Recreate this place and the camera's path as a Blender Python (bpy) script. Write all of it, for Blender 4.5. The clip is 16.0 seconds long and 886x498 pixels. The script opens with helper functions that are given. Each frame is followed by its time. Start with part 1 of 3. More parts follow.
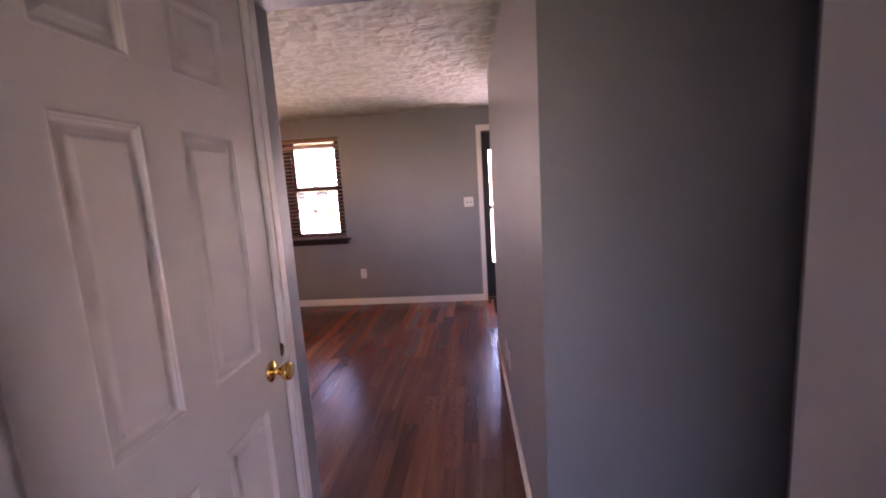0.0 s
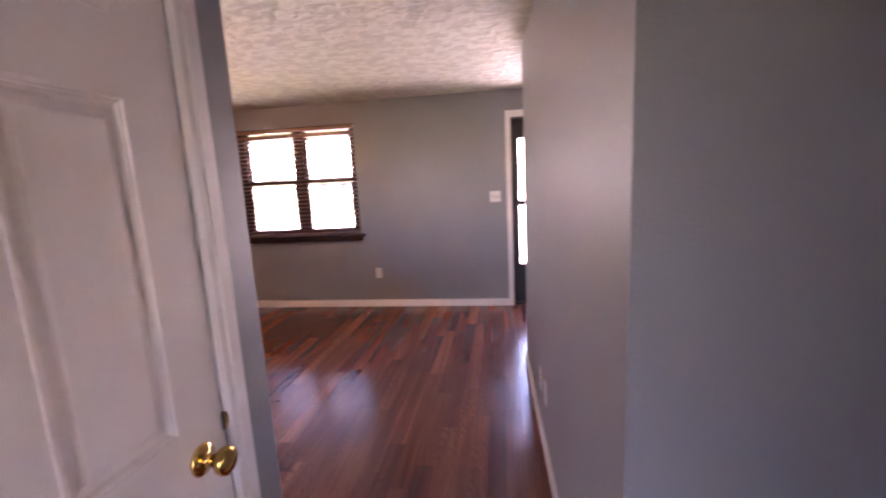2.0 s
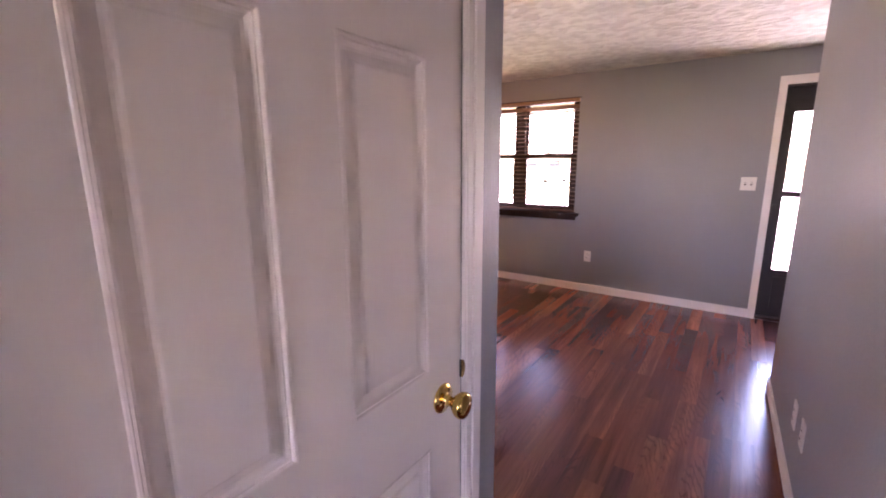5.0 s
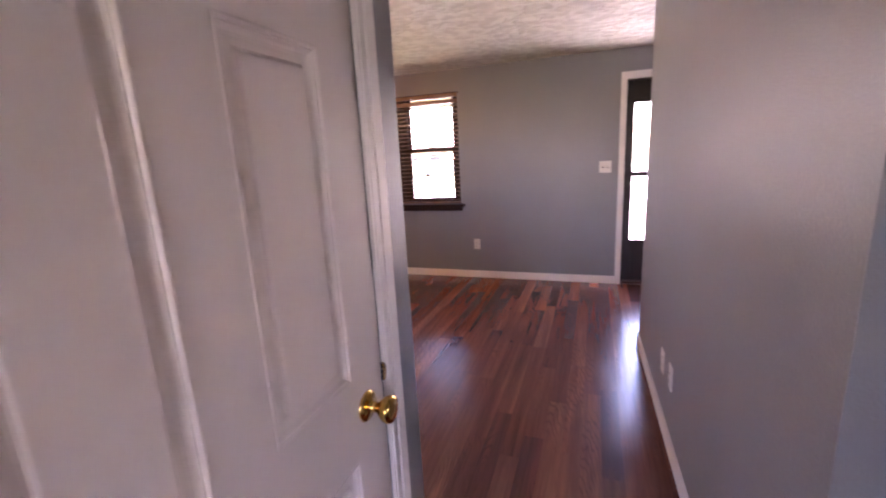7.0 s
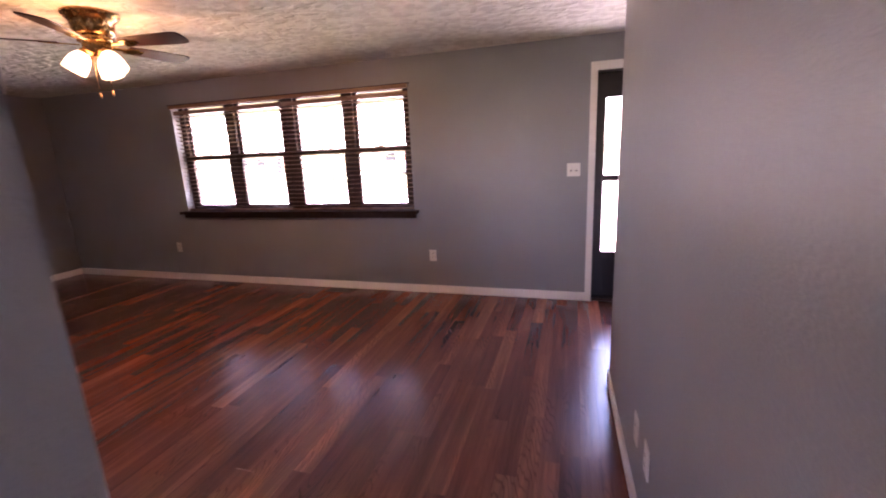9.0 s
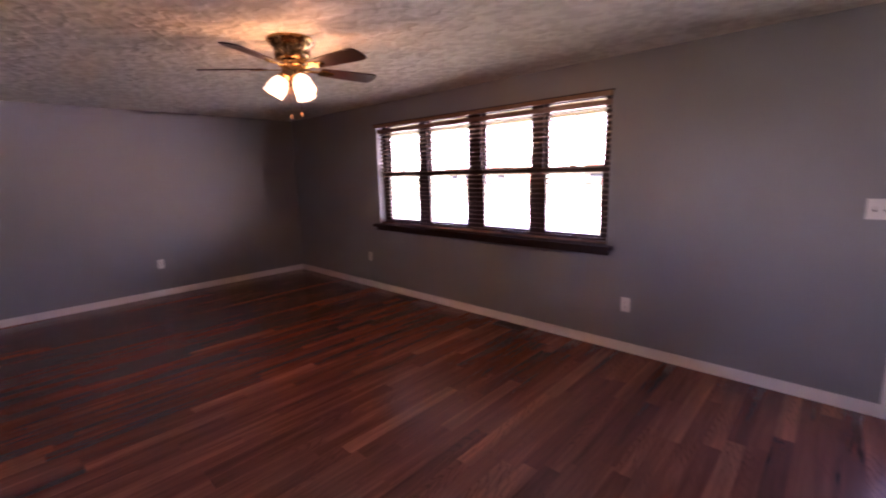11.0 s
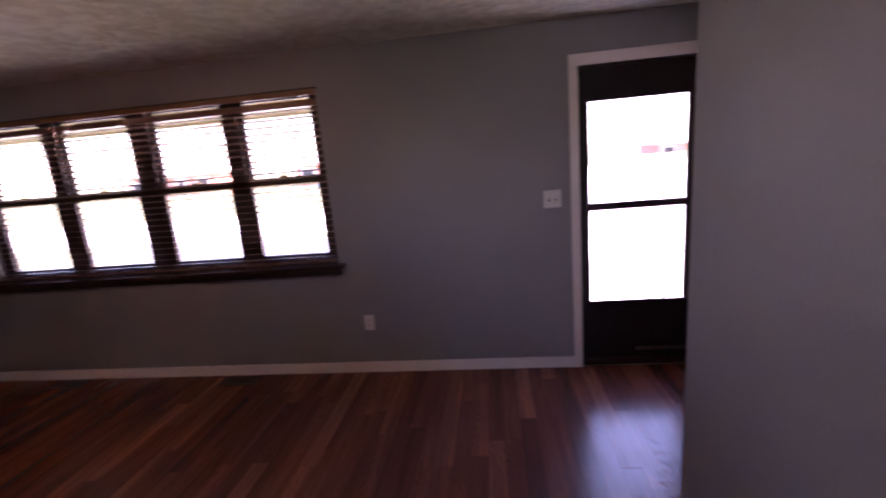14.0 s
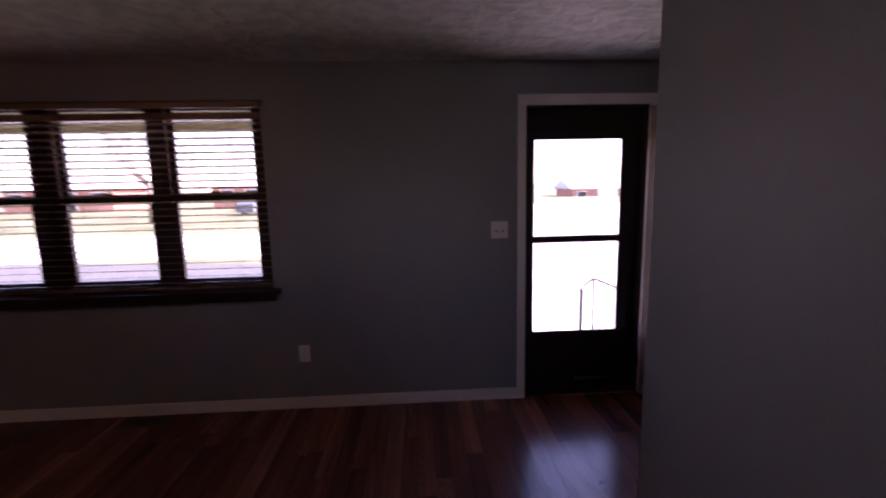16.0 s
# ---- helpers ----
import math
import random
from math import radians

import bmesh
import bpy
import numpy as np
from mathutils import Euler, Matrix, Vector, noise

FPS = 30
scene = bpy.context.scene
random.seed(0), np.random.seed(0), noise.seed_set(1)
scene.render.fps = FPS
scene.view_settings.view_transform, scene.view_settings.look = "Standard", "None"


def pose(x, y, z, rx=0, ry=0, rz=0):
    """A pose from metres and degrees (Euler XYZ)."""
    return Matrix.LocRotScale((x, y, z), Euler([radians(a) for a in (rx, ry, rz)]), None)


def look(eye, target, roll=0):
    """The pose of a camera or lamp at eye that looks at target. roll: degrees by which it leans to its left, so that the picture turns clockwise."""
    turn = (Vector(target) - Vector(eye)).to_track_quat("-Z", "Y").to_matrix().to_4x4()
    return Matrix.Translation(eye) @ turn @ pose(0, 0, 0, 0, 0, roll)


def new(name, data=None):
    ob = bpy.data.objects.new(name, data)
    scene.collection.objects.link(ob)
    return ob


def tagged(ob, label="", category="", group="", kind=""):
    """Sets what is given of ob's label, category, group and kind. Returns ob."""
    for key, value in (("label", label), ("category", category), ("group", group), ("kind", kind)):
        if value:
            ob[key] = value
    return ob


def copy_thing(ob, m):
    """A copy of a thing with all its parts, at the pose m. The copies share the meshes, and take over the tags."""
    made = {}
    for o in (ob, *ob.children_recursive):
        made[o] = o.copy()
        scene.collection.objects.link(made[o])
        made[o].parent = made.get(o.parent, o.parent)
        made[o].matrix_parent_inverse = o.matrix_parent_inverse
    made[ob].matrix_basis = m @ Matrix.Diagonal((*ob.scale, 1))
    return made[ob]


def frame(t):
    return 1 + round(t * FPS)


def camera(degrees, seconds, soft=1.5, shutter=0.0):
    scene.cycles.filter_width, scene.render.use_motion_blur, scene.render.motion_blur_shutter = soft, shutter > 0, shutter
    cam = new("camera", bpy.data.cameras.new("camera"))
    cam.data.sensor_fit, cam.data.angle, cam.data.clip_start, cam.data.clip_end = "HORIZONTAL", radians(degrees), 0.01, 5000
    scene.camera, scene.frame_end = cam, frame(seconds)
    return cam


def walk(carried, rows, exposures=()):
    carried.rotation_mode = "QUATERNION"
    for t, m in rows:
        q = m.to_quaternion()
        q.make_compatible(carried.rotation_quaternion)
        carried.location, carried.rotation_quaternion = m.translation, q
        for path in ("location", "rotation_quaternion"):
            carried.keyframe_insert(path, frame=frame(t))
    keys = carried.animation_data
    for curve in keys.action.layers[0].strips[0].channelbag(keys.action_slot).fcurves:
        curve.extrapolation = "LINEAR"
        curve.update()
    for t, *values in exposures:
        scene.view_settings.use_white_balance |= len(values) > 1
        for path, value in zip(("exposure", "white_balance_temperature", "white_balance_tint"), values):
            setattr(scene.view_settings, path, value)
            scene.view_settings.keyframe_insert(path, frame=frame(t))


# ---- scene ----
cam = camera(92.0, 16.0, soft=1.9, shutter=0.5)
PATH = [
    (0, (0.001, -5.227, 1.476), (-0.177, -3.258, 1.173), -3.5),
    (0.5, (-0.019, -5.066, 1.481), (-0.236, -3.101, 1.182), -1.3),
    (1, (-0.015, -4.909, 1.48), (-0.281, -2.951, 1.167), -0.9),
    (1.5, (-0.031, -4.82, 1.478), (-0.133, -2.848, 1.163), -2.2),
    (2, (-0.047, -4.742, 1.472), (-0.328, -2.79, 1.141), -2.9),
    (2.5, (-0.07, -4.697, 1.462), (-0.83, -2.875, 1.139), -0.9),
    (3, (-0.117, -4.701, 1.445), (-1.129, -3.02, 1.06), -1.0),
    (3.5, (-0.137, -4.716, 1.446), (-1.231, -3.087, 1.06), -0.1),
    (4, (-0.144, -4.728, 1.442), (-1.275, -3.128, 1.042), -0.2),
    (6.5, (-0.208, -4.743, 1.454), (-1.112, -3.009, 1.036), -1.8),
    (7, (-0.215, -4.739, 1.443), (-0.879, -2.902, 1.012), -3.0),
    (7.5, (-0.189, -4.666, 1.43), (-0.746, -2.802, 0.965), -3.7),
    (8, (-0.13, -4.471, 1.438), (-0.622, -2.588, 0.976), -2.2),
    (8.2, (-0.121, -4.409, 1.442), (-0.594, -2.521, 0.981), -2.4),
    (10.5, (-0.2, -3.515, 1.478), (-1.323, -1.9, 1.117), -2.3),
    (11, (-0.282, -3.458, 1.506), (-1.629, -2.023, 1.153), -1.5),
    (11.5, (-0.319, -3.442, 1.513), (-1.885, -2.25, 1.157), -0.5),
    (12, (-0.348, -3.458, 1.506), (-1.974, -2.346, 1.155), -1.0),
    (12.5, (-0.409, -3.465, 1.528), (-1.859, -2.129, 1.19), -2.7),
    (13, (-0.405, -3.353, 1.521), (-1.476, -1.708, 1.138), -3.3),
    (13.5, (-0.558, -3.109, 1.578), (-1.248, -1.271, 1.195), -4.0),
    (14, (-0.516, -2.955, 1.574), (-0.764, -1.015, 1.155), -5.0),
    (14.5, (-0.712, -2.885, 1.544), (-0.501, -0.941, 1.125), -2.1),
    (15, (-0.836, -2.836, 1.519), (-0.424, -0.915, 1.146), -0.5),
    (15.5, (-0.814, -2.837, 1.545), (-0.427, -0.911, 1.17), -0.5),
    (16, (-0.674, -2.908, 1.542), (-0.566, -0.932, 1.251), -1.2),
]
EXPOSURES = [(0.0, 5.2, 7300, 60), (1.0, 5.45, 7250, 59), (2.0, 5.6, 7150, 57), (4.2, 5.72, 7100, 56), (6.3, 5.5, 7100, 56), (8.2, 5.5, 7100, 55), (10.3, 4.7, 6750, 64), (12.0, 4.6, 6700, 64), (13.0, 4.52, 6650, 65), (14.5, 3.35, 6500, 65), (16.0, 2.4, 6450, 65)]
walk(cam, [(t, look(eye, target, roll)) for t, eye, target, roll in PATH], EXPOSURES)

# ---- daylight ----
world = bpy.data.worlds.new("sky")
scene.world = world
world.use_nodes = True
sky = world.node_tree.nodes.new("ShaderNodeTexSky")
sky.sky_type = "NISHITA"
sky.sun_disc = False
sky.sun_elevation = radians(42)
sky.sun_rotation = radians(97)
world.node_tree.nodes["Background"].inputs["Strength"].default_value = 0.15
world.node_tree.links.new(sky.outputs[0], world.node_tree.nodes["Background"].inputs["Color"])
sun = new("sun", bpy.data.lights.new("sun", "SUN"))
sun.data.energy, sun.data.angle, sun.data.color = 4.8, radians(0.5), (1.0, 0.95, 0.87)
sun.matrix_world = look((0, 0, 30), (-0.738, 0.09, 30 - 0.669))

# ---- materials ----
def material(name, rough=0.5, metal=0.0):
    m = bpy.data.materials.new(name)
    m.use_nodes = True
    b = m.node_tree.nodes["Principled BSDF"]
    b.inputs["Roughness"].default_value, b.inputs["Metallic"].default_value = rough, metal
    return m, m.node_tree.nodes, m.node_tree.links, b


def chance(n, l):
    """A random number for each piece: by object, and by island in a joined mesh."""
    o, g, add, cut = n.new("ShaderNodeObjectInfo"), n.new("ShaderNodeNewGeometry"), n.new("ShaderNodeMath"), n.new("ShaderNodeMath")
    add.operation, cut.operation = "ADD", "FRACT"
    l.new(o.outputs["Random"], add.inputs[0])
    l.new(g.outputs["Random Per Island"], add.inputs[1])
    l.new(add.outputs[0], cut.inputs[0])
    return cut.outputs[0]


def coords(n, l, scale=(1, 1, 1), kind="Object", shift=False):
    c, mp = n.new("ShaderNodeTexCoord"), n.new("ShaderNodeMapping")
    mp.inputs["Scale"].default_value = scale
    l.new(c.outputs[kind], mp.inputs["Vector"])
    if shift:
        mul = n.new("ShaderNodeVectorMath")
        mul.operation = "SCALE"
        mul.inputs[0].default_value = (37.0, 91.0, 13.0) if shift is True else shift
        l.new(chance(n, l), mul.inputs["Scale"])
        l.new(mul.outputs[0], mp.inputs["Location"])
    return mp.outputs[0]


def noisy(n, l, vec, scale, detail=4.0, rough=0.55, distort=0.0):
    t = n.new("ShaderNodeTexNoise")
    t.inputs["Scale"].default_value, t.inputs["Detail"].default_value = scale, detail
    t.inputs["Roughness"].default_value, t.inputs["Distortion"].default_value = rough, distort
    l.new(vec, t.inputs["Vector"])
    return t.outputs["Fac"]


def ramp(n, l, fac, stops):
    r = n.new("ShaderNodeValToRGB")
    while len(r.color_ramp.elements) < len(stops):
        r.color_ramp.elements.new(0.5)
    for e, (p, c) in zip(r.color_ramp.elements, stops):
        e.position, e.color = p, (*c, 1)
    l.new(fac, r.inputs[0])
    return r.outputs[0]


def bump(n, l, b, height, strength, distance):
    k = n.new("ShaderNodeBump")
    k.inputs["Strength"].default_value, k.inputs["Distance"].default_value = strength, distance
    l.new(height, k.inputs["Height"])
    l.new(k.outputs[0], b.inputs["Normal"])
    return k


def span(n, l, fac, lo, hi, a=0.0, c=1.0):
    m = n.new("ShaderNodeMapRange")
    for key, v in zip(("From Min", "From Max", "To Min", "To Max"), (lo, hi, a, c)):
        m.inputs[key].default_value = v
    l.new(fac, m.inputs["Value"])
    return m.outputs[0]


def mixed(n, l, fac, a, b, mode="MIX"):
    m = n.new("ShaderNodeMix")
    m.data_type, m.blend_type = "RGBA", mode
    for sock, v in ((m.inputs[0], fac), (m.inputs[6], a), (m.inputs[7], b)):
        if isinstance(v, (int, float)):
            sock.default_value = v
        elif isinstance(v, tuple):
            sock.default_value = (*v, 1)
        else:
            l.new(v, sock)
    return m.outputs[2]


def painted(name, colour, rough, grain, height, spread=0.06):
    """Paint on plaster or wood: faint mottling, and a fine relief."""
    m, n, l, b = material(name, rough)
    v = coords(n, l)
    big = noisy(n, l, v, 1.7, 3)
    c0 = tuple(x * (1 - spread) for x in colour)
    c1 = tuple(min(1, x * (1 + spread)) for x in colour)
    l.new(ramp(n, l, big, [(0.35, c0), (0.65, c1)]), b.inputs["Base Color"])
    fine = noisy(n, l, v, grain, 3, 0.6)
    l.new(span(n, l, fine, 0.3, 0.7, rough - 0.06, rough + 0.08), b.inputs["Roughness"])
    bump(n, l, b, fine, 0.55, height)
    return m


def plain(name, colour, rough=0.5, metal=0.0, grain=60.0, spread=0.12, height=0.0006):
    m, n, l, b = material(name, rough, metal)
    f = noisy(n, l, coords(n, l), grain, 3)
    l.new(ramp(n, l, f, [(0.3, tuple(x * (1 - spread) for x in colour)), (0.7, tuple(min(1, x * (1 + spread)) for x in colour))]), b.inputs["Base Color"])
    l.new(span(n, l, f, 0.3, 0.7, max(0.02, rough - 0.05), rough + 0.07), b.inputs["Roughness"])
    if height:
        bump(n, l, b, f, 0.4, height)
    return m


def grained(name, dark, light, rough, along=(9, 1.2, 9), shift=False):
    m, n, l, b = material(name, rough)
    v = coords(n, l, along, shift=shift)
    f = noisy(n, l, v, 6.0, 6, 0.65, 0.6)
    l.new(ramp(n, l, f, [(0.3, dark), (0.7, light)]), b.inputs["Base Color"])
    l.new(span(n, l, f, 0.3, 0.7, rough - 0.05, rough + 0.1), b.inputs["Roughness"])
    bump(n, l, b, f, 0.3, 0.0008)
    return m


def floor_wood():
    m, n, l, b = material("plank_wood", 0.3)
    info = chance(n, l)
    grain_v = coords(n, l, (20, 1.1, 20), shift=True)
    grain = noisy(n, l, grain_v, 3.0, 7, 0.68, 0.35)
    broad = noisy(n, l, coords(n, l, (13, 0.8, 13), shift=True), 1.0, 4, 0.6, 0.3)
    base = ramp(n, l, info, [(0.0, (0.094, 0.032, 0.026)), (0.2, (0.148, 0.049, 0.033)), (0.45, (0.196, 0.067, 0.041)), (0.7, (0.130, 0.044, 0.031)), (0.88, (0.204, 0.071, 0.043)), (1.0, (0.270, 0.104, 0.062))])
    tone = ramp(n, l, broad, [(0.30, (0.58, 0.55, 0.56)), (0.44, (0.86, 0.85, 0.86)), (0.56, (1.08, 1.07, 1.04)), (0.70, (1.6, 1.54, 1.42))])
    col = mixed(n, l, 1.0, base, tone, "MULTIPLY")
    streak = ramp(n, l, grain, [(0.28, (0.70, 0.67, 0.67)), (0.5, (0.98, 0.98, 0.98)), (0.75, (1.16, 1.14, 1.11))])
    col = mixed(n, l, 0.95, col, streak, "MULTIPLY")
    # cathedral rings
    w = n.new("ShaderNodeTexWave")
    w.wave_type, w.rings_direction = "RINGS", "Z"
    w.inputs["Scale"].default_value, w.inputs["Distortion"].default_value = 4.0, 8.0
    w.inputs["Detail"].default_value, w.inputs["Detail Scale"].default_value = 2.0, 1.0
    l.new(coords(n, l, (7.0, 1.0, 1), shift=(0.8, 1.7, 50.0)), w.inputs["Vector"])
    rings = ramp(n, l, w.outputs["Fac"], [(0.0, (0.52, 0.50, 0.52)), (0.25, (1, 1, 1)), (1.0, (1.04, 1.03, 1.02))])
    col = mixed(n, l, span(n, l, noisy(n, l, coords(n, l, (6, 1.6, 1), shift=True), 1.0, 1), 0.52, 0.64, 0.0, 0.8), col, rings, "MULTIPLY")
    l.new(col, b.inputs["Base Color"])
    # embossed pores: narrow grooves that follow the rings
    pores = span(n, l, w.outputs["Fac"], 0.02, 0.20)
    patch = span(n, l, noisy(n, l, coords(n, l, (9, 2.2, 1), shift=True), 1.3, 2), 0.45, 0.57)
    groove = mixed(n, l, patch, (1, 1, 1), pores)
    l.new(span(n, l, grain, 0.25, 0.75, 0.27, 0.18), b.inputs["Roughness"])
    l.new(span(n, l, groove, 0.0, 1.0, 0.10, 0.74), b.inputs["Specular IOR Level"])
    h = n.new("ShaderNodeMath")
    h.operation = "MULTIPLY_ADD"
    h.inputs[1].default_value = 0.10
    l.new(grain, h.inputs[0])
    l.new(groove, h.inputs[2])
    bump(n, l, b, h.outputs[0], 0.22, 0.0010)
    return m


def stomped_ceiling():
    m, n, l, b = material("ceiling_texture", 0.75)
    v = coords(n, l)
    swirl = noisy(n, l, coords(n, l, (1, 1, 1)), 13.0, 1.4, 0.42, 0.4)
    fine = noisy(n, l, v, 40, 3)
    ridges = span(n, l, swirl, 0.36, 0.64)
    # hollows coloured darker than ridges, as shade on top of the bump
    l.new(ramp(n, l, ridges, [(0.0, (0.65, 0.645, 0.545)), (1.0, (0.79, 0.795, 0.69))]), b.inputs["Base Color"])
    add = n.new("ShaderNodeMath")
    add.operation = "MULTIPLY_ADD"
    add.inputs[1].default_value = 0.12
    l.new(fine, add.inputs[0])
    l.new(ridges, add.inputs[2])
    bump(n, l, b, add.outputs[0], 0.85, 0.0105)
    return m


def glass(name, tint=(1, 1, 1)):
    m, n, l, b = material(name, 0.0)
    clear, gloss, mix = n.new("ShaderNodeBsdfTransparent"), n.new("ShaderNodeBsdfGlossy"), n.new("ShaderNodeMixShader")
    clear.inputs[0].default_value = (*tint, 1)
    gloss.inputs["Roughness"].default_value = 0.01
    mix.inputs[0].default_value = 0.035
    l.new(clear.outputs[0], mix.inputs[1])
    l.new(gloss.outputs[0], mix.inputs[2])
    l.new(mix.outputs[0], n["Material Output"].inputs["Surface"])
    return m


def lit_glass():
    m, n, l, b = material("frosted_lit_glass", 0.35)
    b.inputs["Base Color"].default_value = (0.95, 0.85, 0.66, 1)
    b.inputs["Emission Color"].default_value = (1.0, 0.72, 0.38, 1)
    b.inputs["Emission Strength"].default_value = 0.12
    return m


WALL = painted("grey_wall_paint", (0.268, 0.280, 0.298), 0.34, 125, 0.0038, 0.03)
WHITE = painted("white_trim_paint", (0.86, 0.83, 0.82), 0.35, 30, 0.0006, 0.02)


def door_paint():
    """Semi-gloss paint over a faint moulded wood grain."""
    m, n, l, b = material("white_door_paint", 0.33)
    b.inputs["Base Color"].default_value = (0.86, 0.815, 0.795, 1)
    w = n.new("ShaderNodeTexWave")
    w.wave_type, w.rings_direction = "RINGS", "X"
    w.inputs["Scale"].default_value, w.inputs["Distortion"].default_value = 5.0, 7.0
    w.inputs["Detail"].default_value, w.inputs["Detail Scale"].default_value = 2.0, 0.8
    l.new(coords(n, l, (1, 5.5, 0.6)), w.inputs["Vector"])
    fine = noisy(n, l, coords(n, l, (60, 60, 2.5)), 3.0, 3)
    patch = span(n, l, noisy(n, l, coords(n, l, (1, 7, 2)), 1.0, 2), 0.40, 0.60)
    lines = mixed(n, l, patch, (1, 1, 1), span(n, l, w.outputs["Fac"], 0.0, 0.35))
    h = n.new("ShaderNodeMath")
    h.operation = "MULTIPLY_ADD"
    h.inputs[1].default_value = 0.35
    l.new(fine, h.inputs[0])
    l.new(lines, h.inputs[2])
    bump(n, l, b, h.outputs[0], 0.16, 0.0005)
    return m


DOORWHITE = door_paint()
CEILING = stomped_ceiling()
PLANK = floor_wood()
SUBFLOOR = plain("floor_core", (0.03, 0.015, 0.012), 0.8)
BRASS = plain("polished_brass", (0.66, 0.42, 0.12), 0.09, 1.0, 40, 0.1, 0)
OLDBRASS = plain("antique_brass", (0.42, 0.255, 0.10), 0.24, 1.0, 30, 0.2, 0)
BROWN = grained("dark_stained_wood", (0.016, 0.008, 0.006), (0.042, 0.019, 0.013), 0.42, (3, 9, 9))
BROWN.node_tree.nodes["Principled BSDF"].inputs["Specular IOR Level"].default_value = 0.3
TAN = grained("oak_stained_wood", (0.20, 0.11, 0.055), (0.33, 0.19, 0.10), 0.4, (1.2, 9, 9))
SLAT = grained("brown_blind_slat", (0.18, 0.110, 0.082), (0.27, 0.170, 0.130), 0.24, (1.2, 9, 9))
BRONZE = plain("dark_bronze_aluminium", (0.020, 0.013, 0.014), 0.42, 0.0, 90, 0.15)
BRONZE.node_tree.nodes["Principled BSDF"].inputs["Specular IOR Level"].default_value = 0.4
DOORWOOD = grained("brown_door_wood", (0.17, 0.098, 0.078), (0.25, 0.155, 0.125), 0.36, (10, 10, 1.0))
BLADE = grained("dark_walnut_blade", (0.022, 0.008, 0.005), (0.052, 0.018, 0.011), 0.34, (1.5, 10, 10))
PLASTIC = plain("white_plastic", (0.80, 0.79, 0.76), 0.35, 0, 120, 0.02, 0)
SLOT = plain("dark_slot", (0.02, 0.02, 0.02), 0.6)
PANE = glass("window_glass")
LIT = lit_glass()
CORD = plain("blind_cord", (0.10, 0.06, 0.045), 0.8)
VENT = plain("brown_register_metal", (0.06, 0.035, 0.025), 0.4, 0.3)
CONCRETE = plain("concrete", (0.52, 0.51, 0.48), 0.85, 0, 12, 0.15, 0.002)
ASPHALT = plain("asphalt", (0.080, 0.088, 0.082), 0.9, 0, 20, 0.25, 0.003)
CLOSER = plain("brushed_closer_metal", (0.16, 0.15, 0.15), 0.4, 1.0, 80, 0.1, 0)
IRON = plain("black_iron", (0.03, 0.03, 0.032), 0.45, 0.4)
SOFFIT = plain("cream_soffit_paint", (0.74, 0.64, 0.38), 0.6, 0, 8, 0.06)
BARK = plain("grey_bark", (0.13, 0.105, 0.085), 0.9, 0, 14, 0.35, 0.01)
ROOF = plain("pale_shingle", (0.52, 0.51, 0.49), 0.9, 0, 3, 0.25, 0.01)
CAR = plain("silver_blue_car_paint", (0.13, 0.15, 0.18), 0.25, 0.2, 5, 0.05, 0)
RUBBER = plain("tyre_rubber", (0.02, 0.02, 0.02), 0.8)


def lawn_material():
    m, n, l, b = material("winter_lawn", 0.95)
    v = coords(n, l)
    a, f = noisy(n, l, v, 0.25, 5), noisy(n, l, v, 9, 5)
    col = ramp(n, l, a, [(0.35, (0.065, 0.082, 0.034)), (0.48, (0.130, 0.148, 0.064)), (0.65, (0.21, 0.205, 0.11))])
    l.new(mixed(n, l, 0.6, col, ramp(n, l, f, [(0.3, (0.5, 0.5, 0.5)), (0.7, (1.3, 1.3, 1.3))]), "MULTIPLY"), b.inputs["Base Color"])
    bump(n, l, b, f, 0.8, 0.05)
    return m


def brick_material(name, colour):
    m, n, l, b = material(name, 0.9)
    t = n.new("ShaderNodeTexBrick")
    t.inputs["Color1"].default_value = (*colour, 1)
    t.inputs["Color2"].default_value = (*(c * 0.7 for c in colour), 1)
    t.inputs["Mortar"].default_value = (0.45, 0.40, 0.36, 1)
    t.inputs["Scale"].default_value = 1.0
    t.inputs["Brick Width"].default_value, t.inputs["Row Height"].default_value, t.inputs["Mortar Size"].default_value = 0.21, 0.075, 0.01
    mp = coords(n, l)
    sw = n.new("ShaderNodeSeparateXYZ")
    cb = n.new("ShaderNodeCombineXYZ")
    l.new(mp, sw.inputs[0])
    l.new(sw.outputs[0], cb.inputs[0])
    l.new(sw.outputs[2], cb.inputs[1])
    l.new(cb.outputs[0], t.inputs["Vector"])
    l.new(t.outputs["Color"], b.inputs["Base Color"])
    return m


LAWN = lawn_material()
BRICK = brick_material("red_brick", (0.50, 0.155, 0.085))


# ---- building tools ----
def box(bm, x0, y0, z0, x1, y1, z1):
    v = [bm.verts.new(p) for p in ((x0, y0, z0), (x1, y0, z0), (x1, y1, z0), (x0, y1, z0), (x0, y0, z1), (x1, y0, z1), (x1, y1, z1), (x0, y1, z1))]
    for f in ((3, 2, 1, 0), (4, 5, 6, 7), (0, 1, 5, 4), (1, 2, 6, 5), (2, 3, 7, 6), (3, 0, 4, 7)):
        bm.faces.new([v[i] for i in f])
    return v


def boxes(*many, bevel=0.0):
    bm = bmesh.new()
    for b in many:
        box(bm, *b)
    if bevel:
        bmesh.ops.bevel(bm, geom=bm.edges[:], offset=bevel, segments=2, profile=0.7, affect="EDGES")
    return bm


